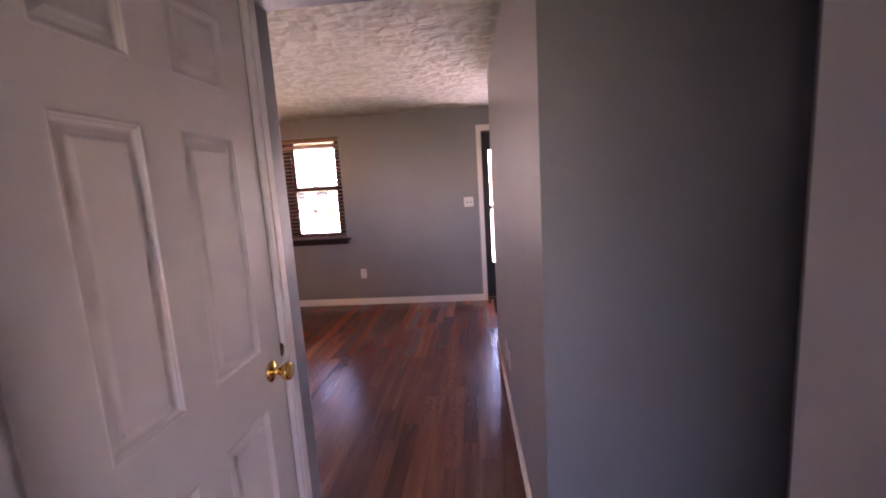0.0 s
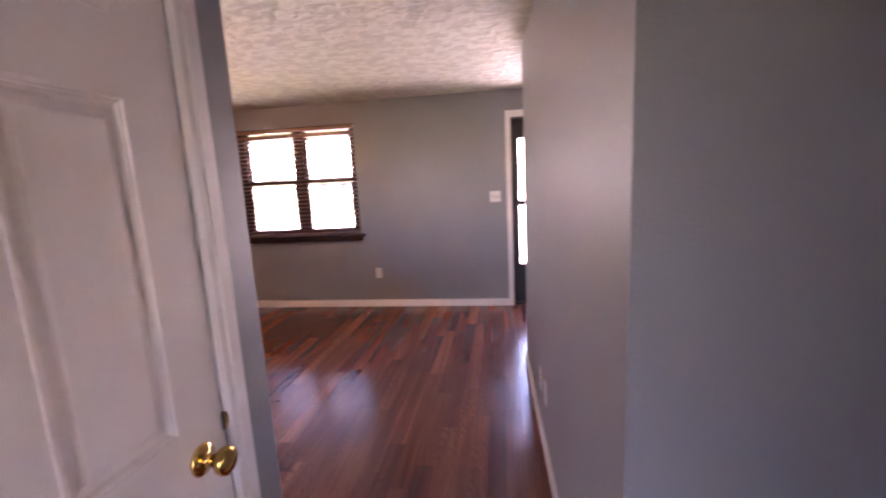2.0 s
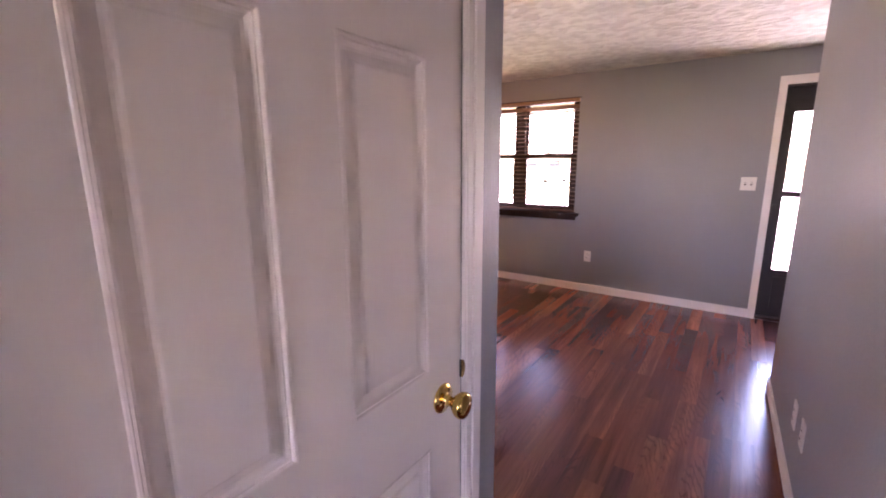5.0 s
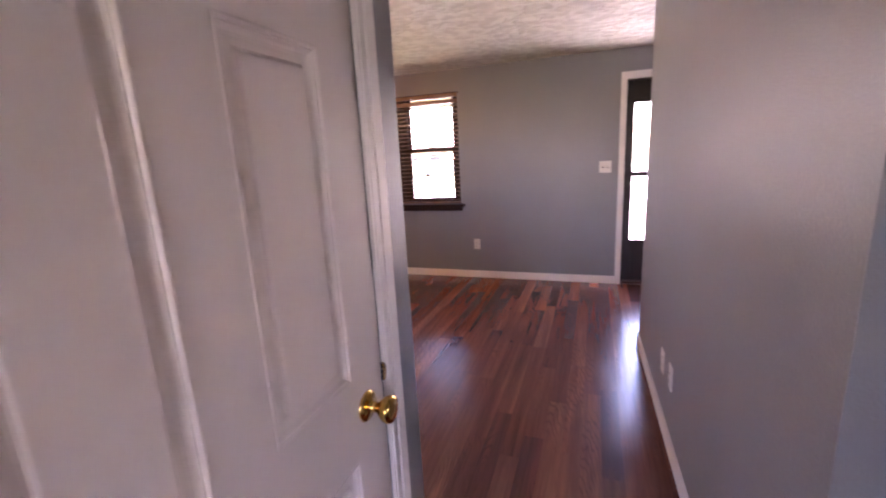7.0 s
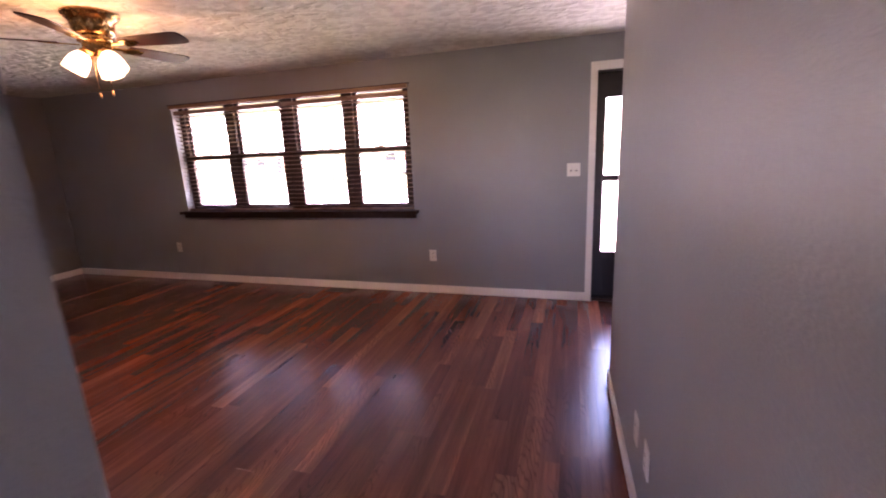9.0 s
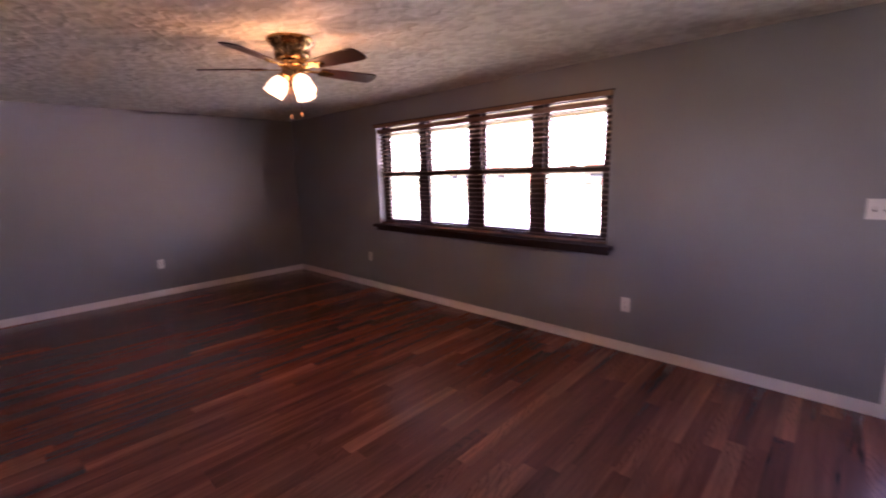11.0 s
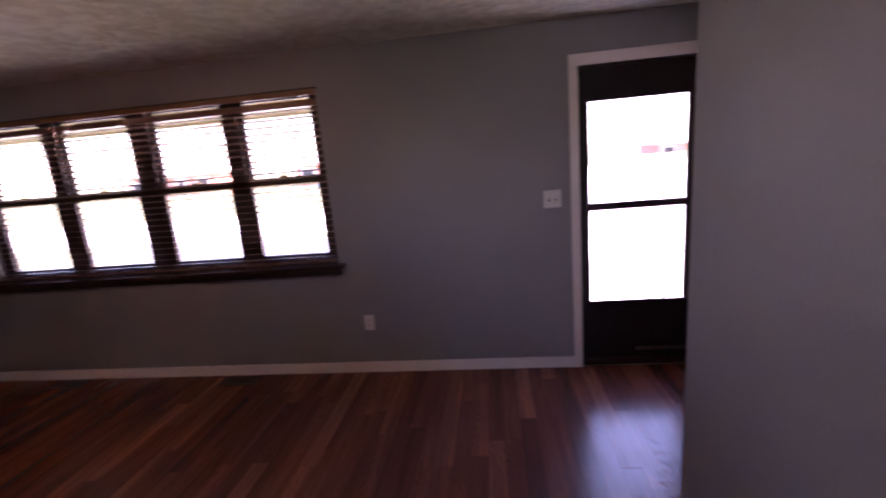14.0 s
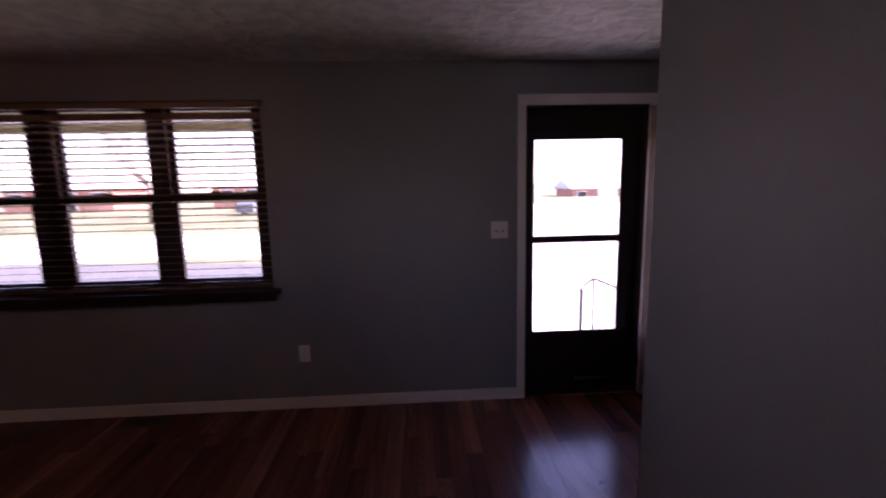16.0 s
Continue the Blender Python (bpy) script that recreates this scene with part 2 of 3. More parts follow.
def lathe(profile, steps=28, axis="z"):
    """A turned body from (radius, height) pairs."""
    bm = bmesh.new()
    rings = []
    for r, h in profile:
        ring = []
        for k in range(steps):
            a = 2 * math.pi * k / steps
            p = (r * math.cos(a), r * math.sin(a), h)
            if axis == "x":
                p = (h, p[0], p[1])
            ring.append(bm.verts.new(p))
        rings.append(ring)
    for a, b in zip(rings, rings[1:]):
        for k in range(steps):
            bm.faces.new((a[k], a[(k + 1) % steps], b[(k + 1) % steps], b[k]))
    bm.faces.new(rings[0][::-1])
    bm.faces.new(rings[-1])
    bmesh.ops.recalc_face_normals(bm, faces=bm.faces[:])
    return bm


def tube(points, radius, steps=8):
    bm = bmesh.new()
    rings = []
    pts = [Vector(p) for p in points]
    for i, p in enumerate(pts):
        d = (pts[min(i + 1, len(pts) - 1)] - pts[max(i - 1, 0)]).normalized()
        side = d.cross(Vector((0, 0, 1)) if abs(d.z) < 0.9 else Vector((1, 0, 0))).normalized()
        up = side.cross(d)
        r = radius[i] if isinstance(radius, (list, tuple)) else radius
        rings.append([bm.verts.new(p + r * (side * math.cos(a) + up * math.sin(a))) for a in (2 * math.pi * k / steps for k in range(steps))])
    for a, b in zip(rings, rings[1:]):
        for k in range(steps):
            bm.faces.new((a[k], a[(k + 1) % steps], b[(k + 1) % steps], b[k]))
    bm.faces.new(rings[0][::-1])
    bm.faces.new(rings[-1])
    bmesh.ops.recalc_face_normals(bm, faces=bm.faces[:])
    return bm


def meshed(name, bm, mat, smooth=False):
    me = bpy.data.meshes.new(name)
    bm.to_mesh(me)
    bm.free()
    me.materials.append(mat)
    if smooth:
        me.shade_smooth()
    return me


def solid(name, bm, mat, label, category, kind="", smooth=False, group=""):
    return tagged(new(name, meshed(name, bm, mat, smooth)), label, category, group, kind)


def part(name, bm, mat, parent, label="", smooth=False):
    ob = new(name, meshed(name, bm, mat, smooth))
    ob.parent = parent
    return tagged(ob, label)


def thing(name, label, category, group="", kind="", at=None):
    ob = new(name)
    ob.empty_display_size = 0.1
    if at:
        ob.location = at
    return tagged(ob, label, category, group, kind)


def wall(name, x0, y0, x1, y1, z0, z1, label, holes=(), along="x"):
    """A wall with openings (from, to, bottom, top) along its length, built of the solid pieces round them."""
    a0, a1 = (x0, x1) if along == "x" else (y0, y1)
    pieces, at = [], a0
    for h0, h1, b, t in sorted(holes):
        pieces += [(at, h0, z0, z1)]
        pieces += [(h0, h1, z0, b)] if b > z0 else []
        pieces += [(h0, h1, t, z1)] if t < z1 else []
        at = h1
    pieces += [(at, a1, z0, z1)]
    bm = bmesh.new()
    for p0, p1, b, t in pieces:
        box(bm, *((p0, y0, b, p1, y1, t) if along == "x" else (x0, p0, b, x1, p1, t)))
    return solid(name, bm, WALL, label, "wall", "structure")


# ---- structure: one storey, hall and living room ----
H = 2.345
LEFT, RIGHT, BACK = -6.70, 1.15, -5.6
HALL_L, HALL_R, CLOSET_Y, STUB_Y, STUB_END = -0.655, 0.185, -3.79, -3.92, -1.497
FAR_R = 0.116
WIN = (-4.62, -1.675, 0.865, 2.10)
DOOR = (0.057, 0.90, 0.0, 2.06)
CD = (-4.752, -3.965, 0.0, 2.045)

wall("wall_front", LEFT - 0.15, 0.0, RIGHT + 0.12, 0.17, -0.02, H, "grey painted front wall with a window and a doorway", [WIN, DOOR])
wall("wall_left", LEFT - 0.15, BACK - 0.15, LEFT, 0.0, -0.02, H, "plain grey painted side wall of the living room", along="y")
wall("wall_back", LEFT, BACK - 0.15, -3.50, BACK, -0.02, H, "grey painted back wall of the living room")
# the opening is an unseen addition that lets daylight onto the front wall
wall("wall_closet_front", -3.50, CLOSET_Y - 0.11, HALL_L, CLOSET_Y, -0.02, H, "grey painted closet wall facing the living room, with an unseen opening added for light", [(-1.80, -1.17, 1.2, 1.95)])
wall("wall_closet_side", -3.50, BACK - 0.15, -3.39, CLOSET_Y - 0.11, -0.02, H, "grey painted end wall of the closet", along="y")
wall("wall_hall_left", HALL_L - 0.11, -7.5, HALL_L, CLOSET_Y - 0.11, -0.02, H, "grey painted hall wall with a closet doorway", [CD], along="y")
def slanted(corners, z0, z1):
    """A prism over four corners of the plan."""
    bm = bmesh.new()
    lo, hi = [bm.verts.new((x, y, z0)) for x, y in corners], [bm.verts.new((x, y, z1)) for x, y in corners]
    bm.faces.new(lo[::-1])
    bm.faces.new(hi)
    for i in range(4):
        bm.faces.new((lo[i], lo[(i + 1) % 4], hi[(i + 1) % 4], hi[i]))
    bmesh.ops.recalc_face_normals(bm, faces=bm.faces[:])
    return bm


stub = slanted(((HALL_R, STUB_Y), (HALL_R + 0.12, STUB_Y), (FAR_R + 0.12, STUB_END), (FAR_R, STUB_END)), -0.02, H)
solid("wall_stub", stub, WALL, "grey orange-peel painted partition between hall and entry", "wall", "structure")
wall("wall_hall_end", HALL_R + 0.12, STUB_Y, 1.04, STUB_Y + 0.12, -0.02, H, "grey painted wall facing down the hall")
wall("wall_hall_right", 0.93, -7.5, 1.04, STUB_Y, -0.02, H, "grey painted side wall of the hall with an open doorway", [(-5.13, -4.42, 0.0, 2.05)], along="y")
wall("wall_side_room_front", 1.04, STUB_Y, 3.8, STUB_Y + 0.12, -0.02, H, "grey painted wall of the room off the hall")
wall("wall_side_room_back", 1.04, -6.62, 3.8, -6.5, -0.02, H, "grey painted wall of the room off the hall")
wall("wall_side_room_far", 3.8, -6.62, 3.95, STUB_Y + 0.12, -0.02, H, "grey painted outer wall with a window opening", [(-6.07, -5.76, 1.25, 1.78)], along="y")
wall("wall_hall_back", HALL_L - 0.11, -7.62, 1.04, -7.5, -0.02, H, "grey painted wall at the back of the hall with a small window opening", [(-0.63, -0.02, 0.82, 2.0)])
# added out of view: blocks the back window so the end wall darkens rightwards
wall("wall_hall_light_block", 0.05, -7.5, 0.93, -6.0, -0.02, H, "unseen grey block added to keep window light off the right of the hall end wall", along="y")
wall("wall_entry", RIGHT, STUB_Y + 0.12, RIGHT + 0.12, 0.0, -0.02, H, "grey painted entry wall behind the open door", along="y")
solid("wall_header", boxes((HALL_L, CLOSET_Y - 0.14, 2.06, HALL_R, CLOSET_Y, H)), WALL, "grey painted header over the hall opening", "wall", "structure")


def ceiling():
    bm = bmesh.new()
    box(bm, LEFT - 0.15, -7.62, H, RIGHT + 0.12, 0.17, H + 0.15)
    box(bm, RIGHT + 0.12, -7.62, H, 3.95, STUB_Y + 0.12, H + 0.15)
    solid("ceiling", bm, CEILING, "white ceiling with a stomped plaster texture, its hollows shaded in the colour", "ceiling", "structure")


ceiling()
floor = solid("floor", boxes((LEFT, -7.5, -0.12, RIGHT, 0.17, -0.010), (RIGHT, -6.5, -0.12, 3.8, STUB_Y, -0.010)), SUBFLOOR, "glossy reddish-brown wood plank floor", "floor", "structure")


# ---- baseboards and casings ----
def board(name, x0, y0, x1, y1, h=0.083, label="white painted baseboard"):
    solid(name, boxes((x0, y0, 0.0, x1, y1, h), bevel=0.004), WHITE, label, "baseboard", "structure")


board("baseboard", LEFT, -0.013, 0.0, 0.0)
board("baseboard", LEFT, BACK, LEFT + 0.013, -0.013)
board("baseboard", -3.50, CLOSET_Y, HALL_L + 0.0, CLOSET_Y + 0.013)
bm = slanted(((HALL_R - 0.013, STUB_Y), (HALL_R, STUB_Y), (FAR_R, STUB_END), (FAR_R - 0.013, STUB_END)), 0.0, 0.083)
bmesh.ops.bevel(bm, geom=bm.edges[:], offset=0.004, segments=2, affect="EDGES")
solid("baseboard", bm, WHITE, "white painted baseboard", "baseboard", "structure")
board("baseboard", FAR_R - 0.013, STUB_END, FAR_R + 0.133, STUB_END + 0.013)
board("baseboard", HALL_R - 0.013, STUB_Y - 0.013, 0.93, STUB_Y)
board("baseboard", HALL_L, CLOSET_Y - 0.10, HALL_L + 0.013, CLOSET_Y + 0.013)
board("baseboard", HALL_L, -7.5, HALL_L + 0.013, CD[0] - 0.06)


def casing(name, label, bars):
    """A door casing: bars (box) with a stepped face."""
    root = thing(name, label, "door casing", kind="structure")
    for b in bars:
        part("casing_board", boxes(b, bevel=0.003), WHITE, root)
    return root


casing("door_casing", "white painted casing round the front doorway", [
    (0.0, -0.016, 0.0, 0.057, 0.0, 2.06), (0.0, -0.016, 2.06, 0.957, 0.0, 2.13), (0.90, -0.016, 0.0, 0.957, 0.0, 2.06)])
casing("closet_casing", "white moulded casing round the closet door", [
    (HALL_L, CD[1], 0.0, HALL_L + 0.010, CD[1] + 0.068, 2.105), (HALL_L + 0.010, CD[1] + 0.030, 0.0, HALL_L + 0.016, CD[1] + 0.066, 2.10), (HALL_L + 0.010, CD[1] + 0.004, 0.0, HALL_L + 0.014, CD[1] + 0.022, 2.06),
    (HALL_L, CD[0] - 0.06, 0.0, HALL_L + 0.012, CD[0], 2.105), (HALL_L, CD[0], 2.045, HALL_L + 0.012, CD[1], 2.105)])
casing("closet_jamb", "white painted jamb of the closet doorway", [
    (HALL_L - 0.11, CD[1] - 0.012, 0.0, HALL_L - 0.001, CD[1], 2.045), (HALL_L - 0.11, CD[0], 0.0, HALL_L - 0.001, CD[0] + 0.012, 2.045), (HALL_L - 0.11, CD[0] + 0.012, 2.033, HALL_L - 0.001, CD[1] - 0.012, 2.045)])

# ---- closet door: six raised panels, closed ----
def panel_relief(y0, y1, z0, z1, x):
    """A moulded panel: ridges, a sloping cove and a raised field, seen from +x."""
    bm = bmesh.new()
    rings = []
    for inset, depth in ((0.0, 0.0), (0.0015, 0.0016), (0.0045, 0.0018), (0.0065, 0.0004), (0.0075, -0.0030), (0.0105, -0.0034), (0.0130, -0.0085), (0.0160, -0.0110), (0.0210, -0.0116), (0.0330, -0.0095), (0.0365, -0.0072), (0.0385, -0.0022), (0.0420, -0.0008), (0.0460, -0.0008)):
        rings.append([bm.verts.new((x + depth, a, b)) for a, b in ((y0 + inset, z0 + inset), (y1 - inset, z0 + inset), (y1 - inset, z1 - inset), (y0 + inset, z1 - inset))])
    for a, b in zip(rings, rings[1:]):
        for k in range(4):
            bm.faces.new((a[k], a[(k + 1) % 4], b[(k + 1) % 4], b[k]))
    bm.faces.new(rings[-1])
    return bm


def closet_door():
    root = thing("closet_door", "white six-panel closet door, shut, with a brass knob", "door", at=(HALL_L - 0.019, (CD[0] + CD[1]) / 2, 0))
    x1, x0 = 0.024, -0.011
    oy = -(CD[0] + CD[1]) / 2
    w = (CD[1] - CD[0]) / 2 - 0.015
    cols = ((-4.605 + oy, -4.413 + oy), (-4.303 + oy, -4.092 + oy))
    rows = ((0.22, 0.848), (1.02, 1.627), (1.748, 1.93))
    ys = [-w, *cols[0], *cols[1], w]
    zs = [0.008, *rows[0], *rows[1], *rows[2], 2.03]
    bm = bmesh.new()
    for i in range(5):
        for k in range(7):
            if i in (1, 3) and k in (1, 3, 5):
                continue
            box(bm, x0, ys[i], zs[k], x1, ys[i + 1], zs[k + 1])
    bmesh.ops.remove_doubles(bm, verts=bm.verts[:], dist=1e-5)
    inner = [f for f in bm.faces if len([g for g in bm.faces if g is not f and (g.calc_center_median() - f.calc_center_median()).length < 1e-5])]
    bmesh.ops.delete(bm, geom=inner, context="FACES")
    part("slab", bm, DOORWHITE, root)
    for c in cols:
        for r in rows:
            part("panel", panel_relief(c[0], c[1], r[0], r[1], x1), DOORWHITE, root)
            part("panel_back", boxes((x0, c[0], r[0], x0 + 0.008, c[1], r[1])), DOORWHITE, root)
    ky = w - 0.070
    knob = part("door_knob", lathe([(0.031, 0.0), (0.033, 0.003), (0.030, 0.007), (0.016, 0.010), (0.011, 0.014), (0.011, 0.030), (0.017, 0.034), (0.026, 0.044), (0.0285, 0.054), (0.026, 0.061), (0.017, 0.0645), (0.002, 0.065)], 32, "x"), BRASS, root, "polished brass round knob", True)
    knob.location = (x1, ky, 0.945)
    bm = bmesh.new()
    arc = [(w + 0.002 + 0.0115 * math.sin(math.pi * k / 10), 0.985 - 0.021 * math.cos(math.pi * k / 10)) for k in range(11)]
    face, back = [bm.verts.new((x1 + 0.007, y, z)) for y, z in arc], [bm.verts.new((x1 + 0.003, y, z)) for y, z in arc]
    bm.faces.new(face)
    bm.faces.new(back[::-1])
    for k in range(11):
        bm.faces.new((face[k - 1], face[k], back[k], back[k - 1]))
    bmesh.ops.recalc_face_normals(bm, faces=bm.faces[:])
    part("latch_strike", bm, OLDBRASS, root, "brass latch strike lip")
    part("latch_gap", boxes((x1 - 0.010, w + 0.0002, 0.964, x1 + 0.004, w + 0.0016, 1.006)), SLOT, root, "dark latch gap")
    return root


closet_door()


def hall_door():
    root = thing("bifold_door", "plain white bifold door panel folded out beside the hall doorway", "door")
    root.matrix_basis = pose(0.925, -4.40, 0.0, 0, 0, 114.8)
    part("leaf", boxes((0.004, -0.015, 0.010, 0.30, 0.015, 2.035), bevel=0.002), WHITE, root)
    for z in (0.25, 1.05, 1.82):
        part("hinge", tube([(0.0, 0.0, z - 0.045), (0.0, 0.0, z + 0.045)], 0.005), BRASS, root, "brass hinge", True)
    return root


hall_door()


# ---- front doorway: storm door, and the wooden door standing open ----
def storm_door():
    root = thing("door_1", "dark bronze storm door with two glass panes, shut", "storm door", kind="structure", at=(0.0, 0.085, 0.0))
    x0, x1 = 0.062, 0.895
    g0, g1 = 0.125, 0.770
    part("door_frame", boxes((x0, 0.0, 0.023, g0, 0.03, 2.05), (g1, 0.0, 0.023, x1, 0.03, 2.05), (g0, 0.0, 1.855, g1, 0.03, 2.05), (g0, 0.0, 0.023, g1, 0.03, 0.455)), BRONZE, root)
    part("middle_rail", boxes((g0, -0.004, 1.135, g1, 0.026, 1.162), bevel=0.003), BRONZE, root)
    for z0, z1 in ((0.455, 1.135), (1.162, 1.855)):
        p = part("pane", boxes((g0, 0.012, z0, g1, 0.016, z1)), PANE, root, "clear glass pane")
        p.visible_shadow = False
        part("glazing_bead", boxes((g0, -0.005, z0, g0 + 0.012, 0.0, z1), (g1 - 0.012, -0.005, z0, g1, 0.0, z1), (g0 + 0.012, -0.005, z0, g1 - 0.012, 0.0, z0 + 0.012), (g0 + 0.012, -0.005, z1 - 0.012, g1 - 0.012, 0.0, z1)), BRONZE, root)
    part("kick_plate", boxes((g0 + 0.03, -0.006, 0.09, g1 - 0.03, 0.0, 0.40), bevel=0.003), BRONZE, root)
    h = part("door_handle", boxes((x0 + 0.012, -0.045, 0.93, x0 + 0.034, -0.03, 1.06), (x0 + 0.016, -0.03, 0.94, x0 + 0.030, 0.0, 0.955), (x0 + 0.016, -0.03, 1.035, x0 + 0.030, 0.0, 1.05), bevel=0.003), BRONZE, root, "dark lever latch")
    part("door_closer", tube([(0.45, -0.03, 0.10), (0.80, -0.03, 0.10)], 0.014), CLOSER, root, "pneumatic closer tube", True)
    part("jamb", boxes((DOOR[0] - 0.0, -0.085, 0.0, x0 - 0.001, 0.075, 2.06), (x1 + 0.001, -0.085, 0.0, DOOR[1], 0.075, 2.06), (x0 - 0.001, -0.085, 2.051, x1 + 0.001, 0.075, 2.06)), BROWN, root, "dark stained jamb")
    part("threshold", boxes((DOOR[0], -0.07, -0.005, DOOR[1], 0.085, 0.022), bevel=0.006), BROWN, root, "dark stained threshold")
    return root


storm_door()


def front_door():
    root = thing("front_door", "brown wooden front door standing wide open", "door", at=(0.905, -0.004, 0.0))
    part("leaf", boxes((0.0, -0.83, 0.015, 0.044, 0.0, 2.04), bevel=0.003), DOORWOOD, root)
    for z in (0.25, 1.05, 1.82):
        part("hinge", tube([(-0.004, 0.0, z - 0.045), (-0.004, 0.0, z + 0.045)], 0.006), BRASS, root, "brass hinge", True)
    k = part("door_knob", lathe([(0.031, 0.0), (0.030, 0.006), (0.012, 0.012), (0.012, 0.030), (0.026, 0.042), (0.028, 0.054), (0.018, 0.064), (0.002, 0.065)], 24, "x"), BRASS, root, "brass knob", True)
    k.matrix_basis = pose(0.0, -0.765, 0.93, 0, 0, 180)
    return root


front_door()


# ---- the window: four double-hung units side by side ----
def window_unit(x0, x1, g0, g1, group):
    root = thing("window_unit", "dark brown double-hung window with two clear panes", "window", group, "structure", at=(0, 0.10, 0))
    z0, z1, m0, m1 = WIN[2], WIN[3], 1.462, 1.530
    part("frame", boxes((x0, 0.0, z0, g0 - 0.03, 0.07, z1), (g1 + 0.03, 0.0, z0, x1, 0.07, z1), (g0 - 0.03, 0.0, z1 - 0.012, g1 + 0.03, 0.07, z1), (g0 - 0.03, 0.0, z0, g1 + 0.03, 0.07, z0 + 0.03)), BROWN, root)
    for name, a, b, y in (("upper_sash", m0 + 0.02, z1 - 0.012, 0.038), ("lower_sash", z0 + 0.03, m1, 0.004)):
        ga, gb = (m1, b - 0.014) if name == "upper_sash" else (a + 0.045, m0)
        s = part(name, boxes((g0 - 0.03, y, a, g0, y + 0.03, b), (g1, y, a, g1 + 0.03, y + 0.03, b), (g0, y, gb, g1, y + 0.03, b), (g0, y, a, g1, y + 0.03, ga)), BROWN, root)
        p = part("pane", boxes((g0, y + 0.013, ga, g1, y + 0.017, gb)), PANE, s, "clear glass pane")
        p.visible_shadow = False
    part("sash_lock", boxes(((g0 + g1) / 2 - 0.03, -0.004, m1 - 0.001, (g0 + g1) / 2 + 0.03, 0.02, m1 + 0.014), bevel=0.003), OLDBRASS, root, "small brass sash lock")


EDGES = (WIN[0], -3.902, -3.138, -2.392, WIN[1])
LIGHTS = ((-4.524, -3.995), (-3.81, -3.25), (-3.026, -2.479), (-2.306, -1.783))
for i in range(4):
    window_unit(EDGES[i], EDGES[i + 1], *LIGHTS[i], "front window units")
sill = thing("window_sill", "dark stained wooden window sill with an apron", "window sill", kind="structure")
part("sill_board", boxes((WIN[0] - 0.05, -0.085, 0.845, WIN[1] + 0.05, 0.0, 0.878), (WIN[0], 0.0, 0.85, WIN[1], 0.10, 0.878), bevel=0.003), BROWN, sill)
part("apron", boxes((WIN[0] - 0.02, -0.045, 0.80, WIN[1] + 0.02, 0.0, 0.845), bevel=0.003), BROWN, sill)
head = thing("window_head_trim", "oak-stained strip over the window blinds", "trim", kind="structure")
part("strip", boxes((WIN[0] - 0.005, -0.030, 2.062, WIN[1] + 0.005, 0.0, 2.098), bevel=0.002), TAN, head)
# dark strip modelled for the edge shadow between wall and trim
part("shadow_line", boxes((WIN[0] - 0.02, -0.034, 2.098, WIN[1] + 0.02, 0.0, 2.106)), BROWN, head, "dark strip standing in for the edge shadow over the trim")


# ---- blinds: two, with open slats ----
def slat_mesh(length):
    bm = bmesh.new()
    rows = []
    for k in range(6):
        y = -0.024 + 0.048 * k / 5
        z = 0.0022 * (1 - (y / 0.024) ** 2)
        rows.append([bm.verts.new((x, y, z + dz)) for dz in (0.0014, -0.0014) for x in (-length / 2, length / 2)])
    for a, b in zip(rows, rows[1:]):
        bm.faces.new((a[0], a[1], b[1], b[0]))
        bm.faces.new((a[3], a[2], b[2], b[3]))
        bm.faces.new((a[2], a[0], b[0], b[2]))
        bm.faces.new((a[1], a[3], b[3], b[1]))
    bm.faces.new((rows[0][1], rows[0][0], rows[0][2], rows[0][3]))
    bm.faces.new((rows[-1][0], rows[-1][1], rows[-1][3], rows[-1][2]))
    return meshed("slat", bm, SLAT)


def blind(x0, x1):
    root = thing("window_blind", "dark brown horizontal blind, lowered with its slats open", "blind", "window blinds", at=((x0 + x1) / 2, 0.045, 0))
    w = (x1 - x0) / 2
    part("headrail", boxes((-w, -0.028, 1.996, w, 0.028, 2.040), bevel=0.003), SLAT, root)
    part("bottom_rail", boxes((-w, -0.024, 0.884, w, 0.024, 0.902), bevel=0.003), SLAT, root)
    me = slat_mesh(2 * w)
    count = 24
    for k in range(count):
        s = new("slat", me)
        s.parent = root
        s.matrix_basis = pose(0, 0, 0.925 + k * (1.975 - 0.925) / (count - 1), -13 + random.uniform(-1.5, 1.5), random.uniform(-0.06, 0.06), 0)
    for x in (-w + 0.22, 0.0, w - 0.22):
        for y in (-0.026, 0.026):
            part("ladder_cord", tube([(x, y, 0.90), (x, y, 2.0)], 0.0011, 5), CORD, root)
    return root


blind(WIN[0] + 0.008, -3.140)
blind(-3.124, WIN[1] - 0.008)


# ---- wall plates ----
def outlet(m, label):
    root = thing("wall_outlet", label, "outlet", "wall outlets")
    part("cover_plate", boxes((-0.037, -0.006, -0.060, 0.037, 0.0, 0.060), bevel=0.0025), PLASTIC, root)
    for z in (-0.02, 0.02):
        r = part("receptacle", boxes((-0.017, -0.0085, z - 0.014, 0.017, -0.005, z + 0.014), bevel=0.003), PLASTIC, root)
        part("slot", boxes((-0.008, -0.0092, z - 0.004, -0.005, -0.008, z + 0.007), (0.005, -0.0092, z - 0.004, 0.008, -0.008, z + 0.007)), SLOT, r, "dark slots")
    part("screw", boxes((-0.003, -0.0075, -0.003, 0.003, -0.005, 0.003), bevel=0.001), PLASTIC, root)
    root.matrix_basis = m
    return root


plate = outlet(pose(-1.499, 0.0, 0.404), "white duplex outlet on the grey front wall")
copy_thing(plate, pose(-4.864, 0.0, 0.42))
copy_thing(plate, pose(LEFT, -1.99, 0.425, 0, 0, 90))
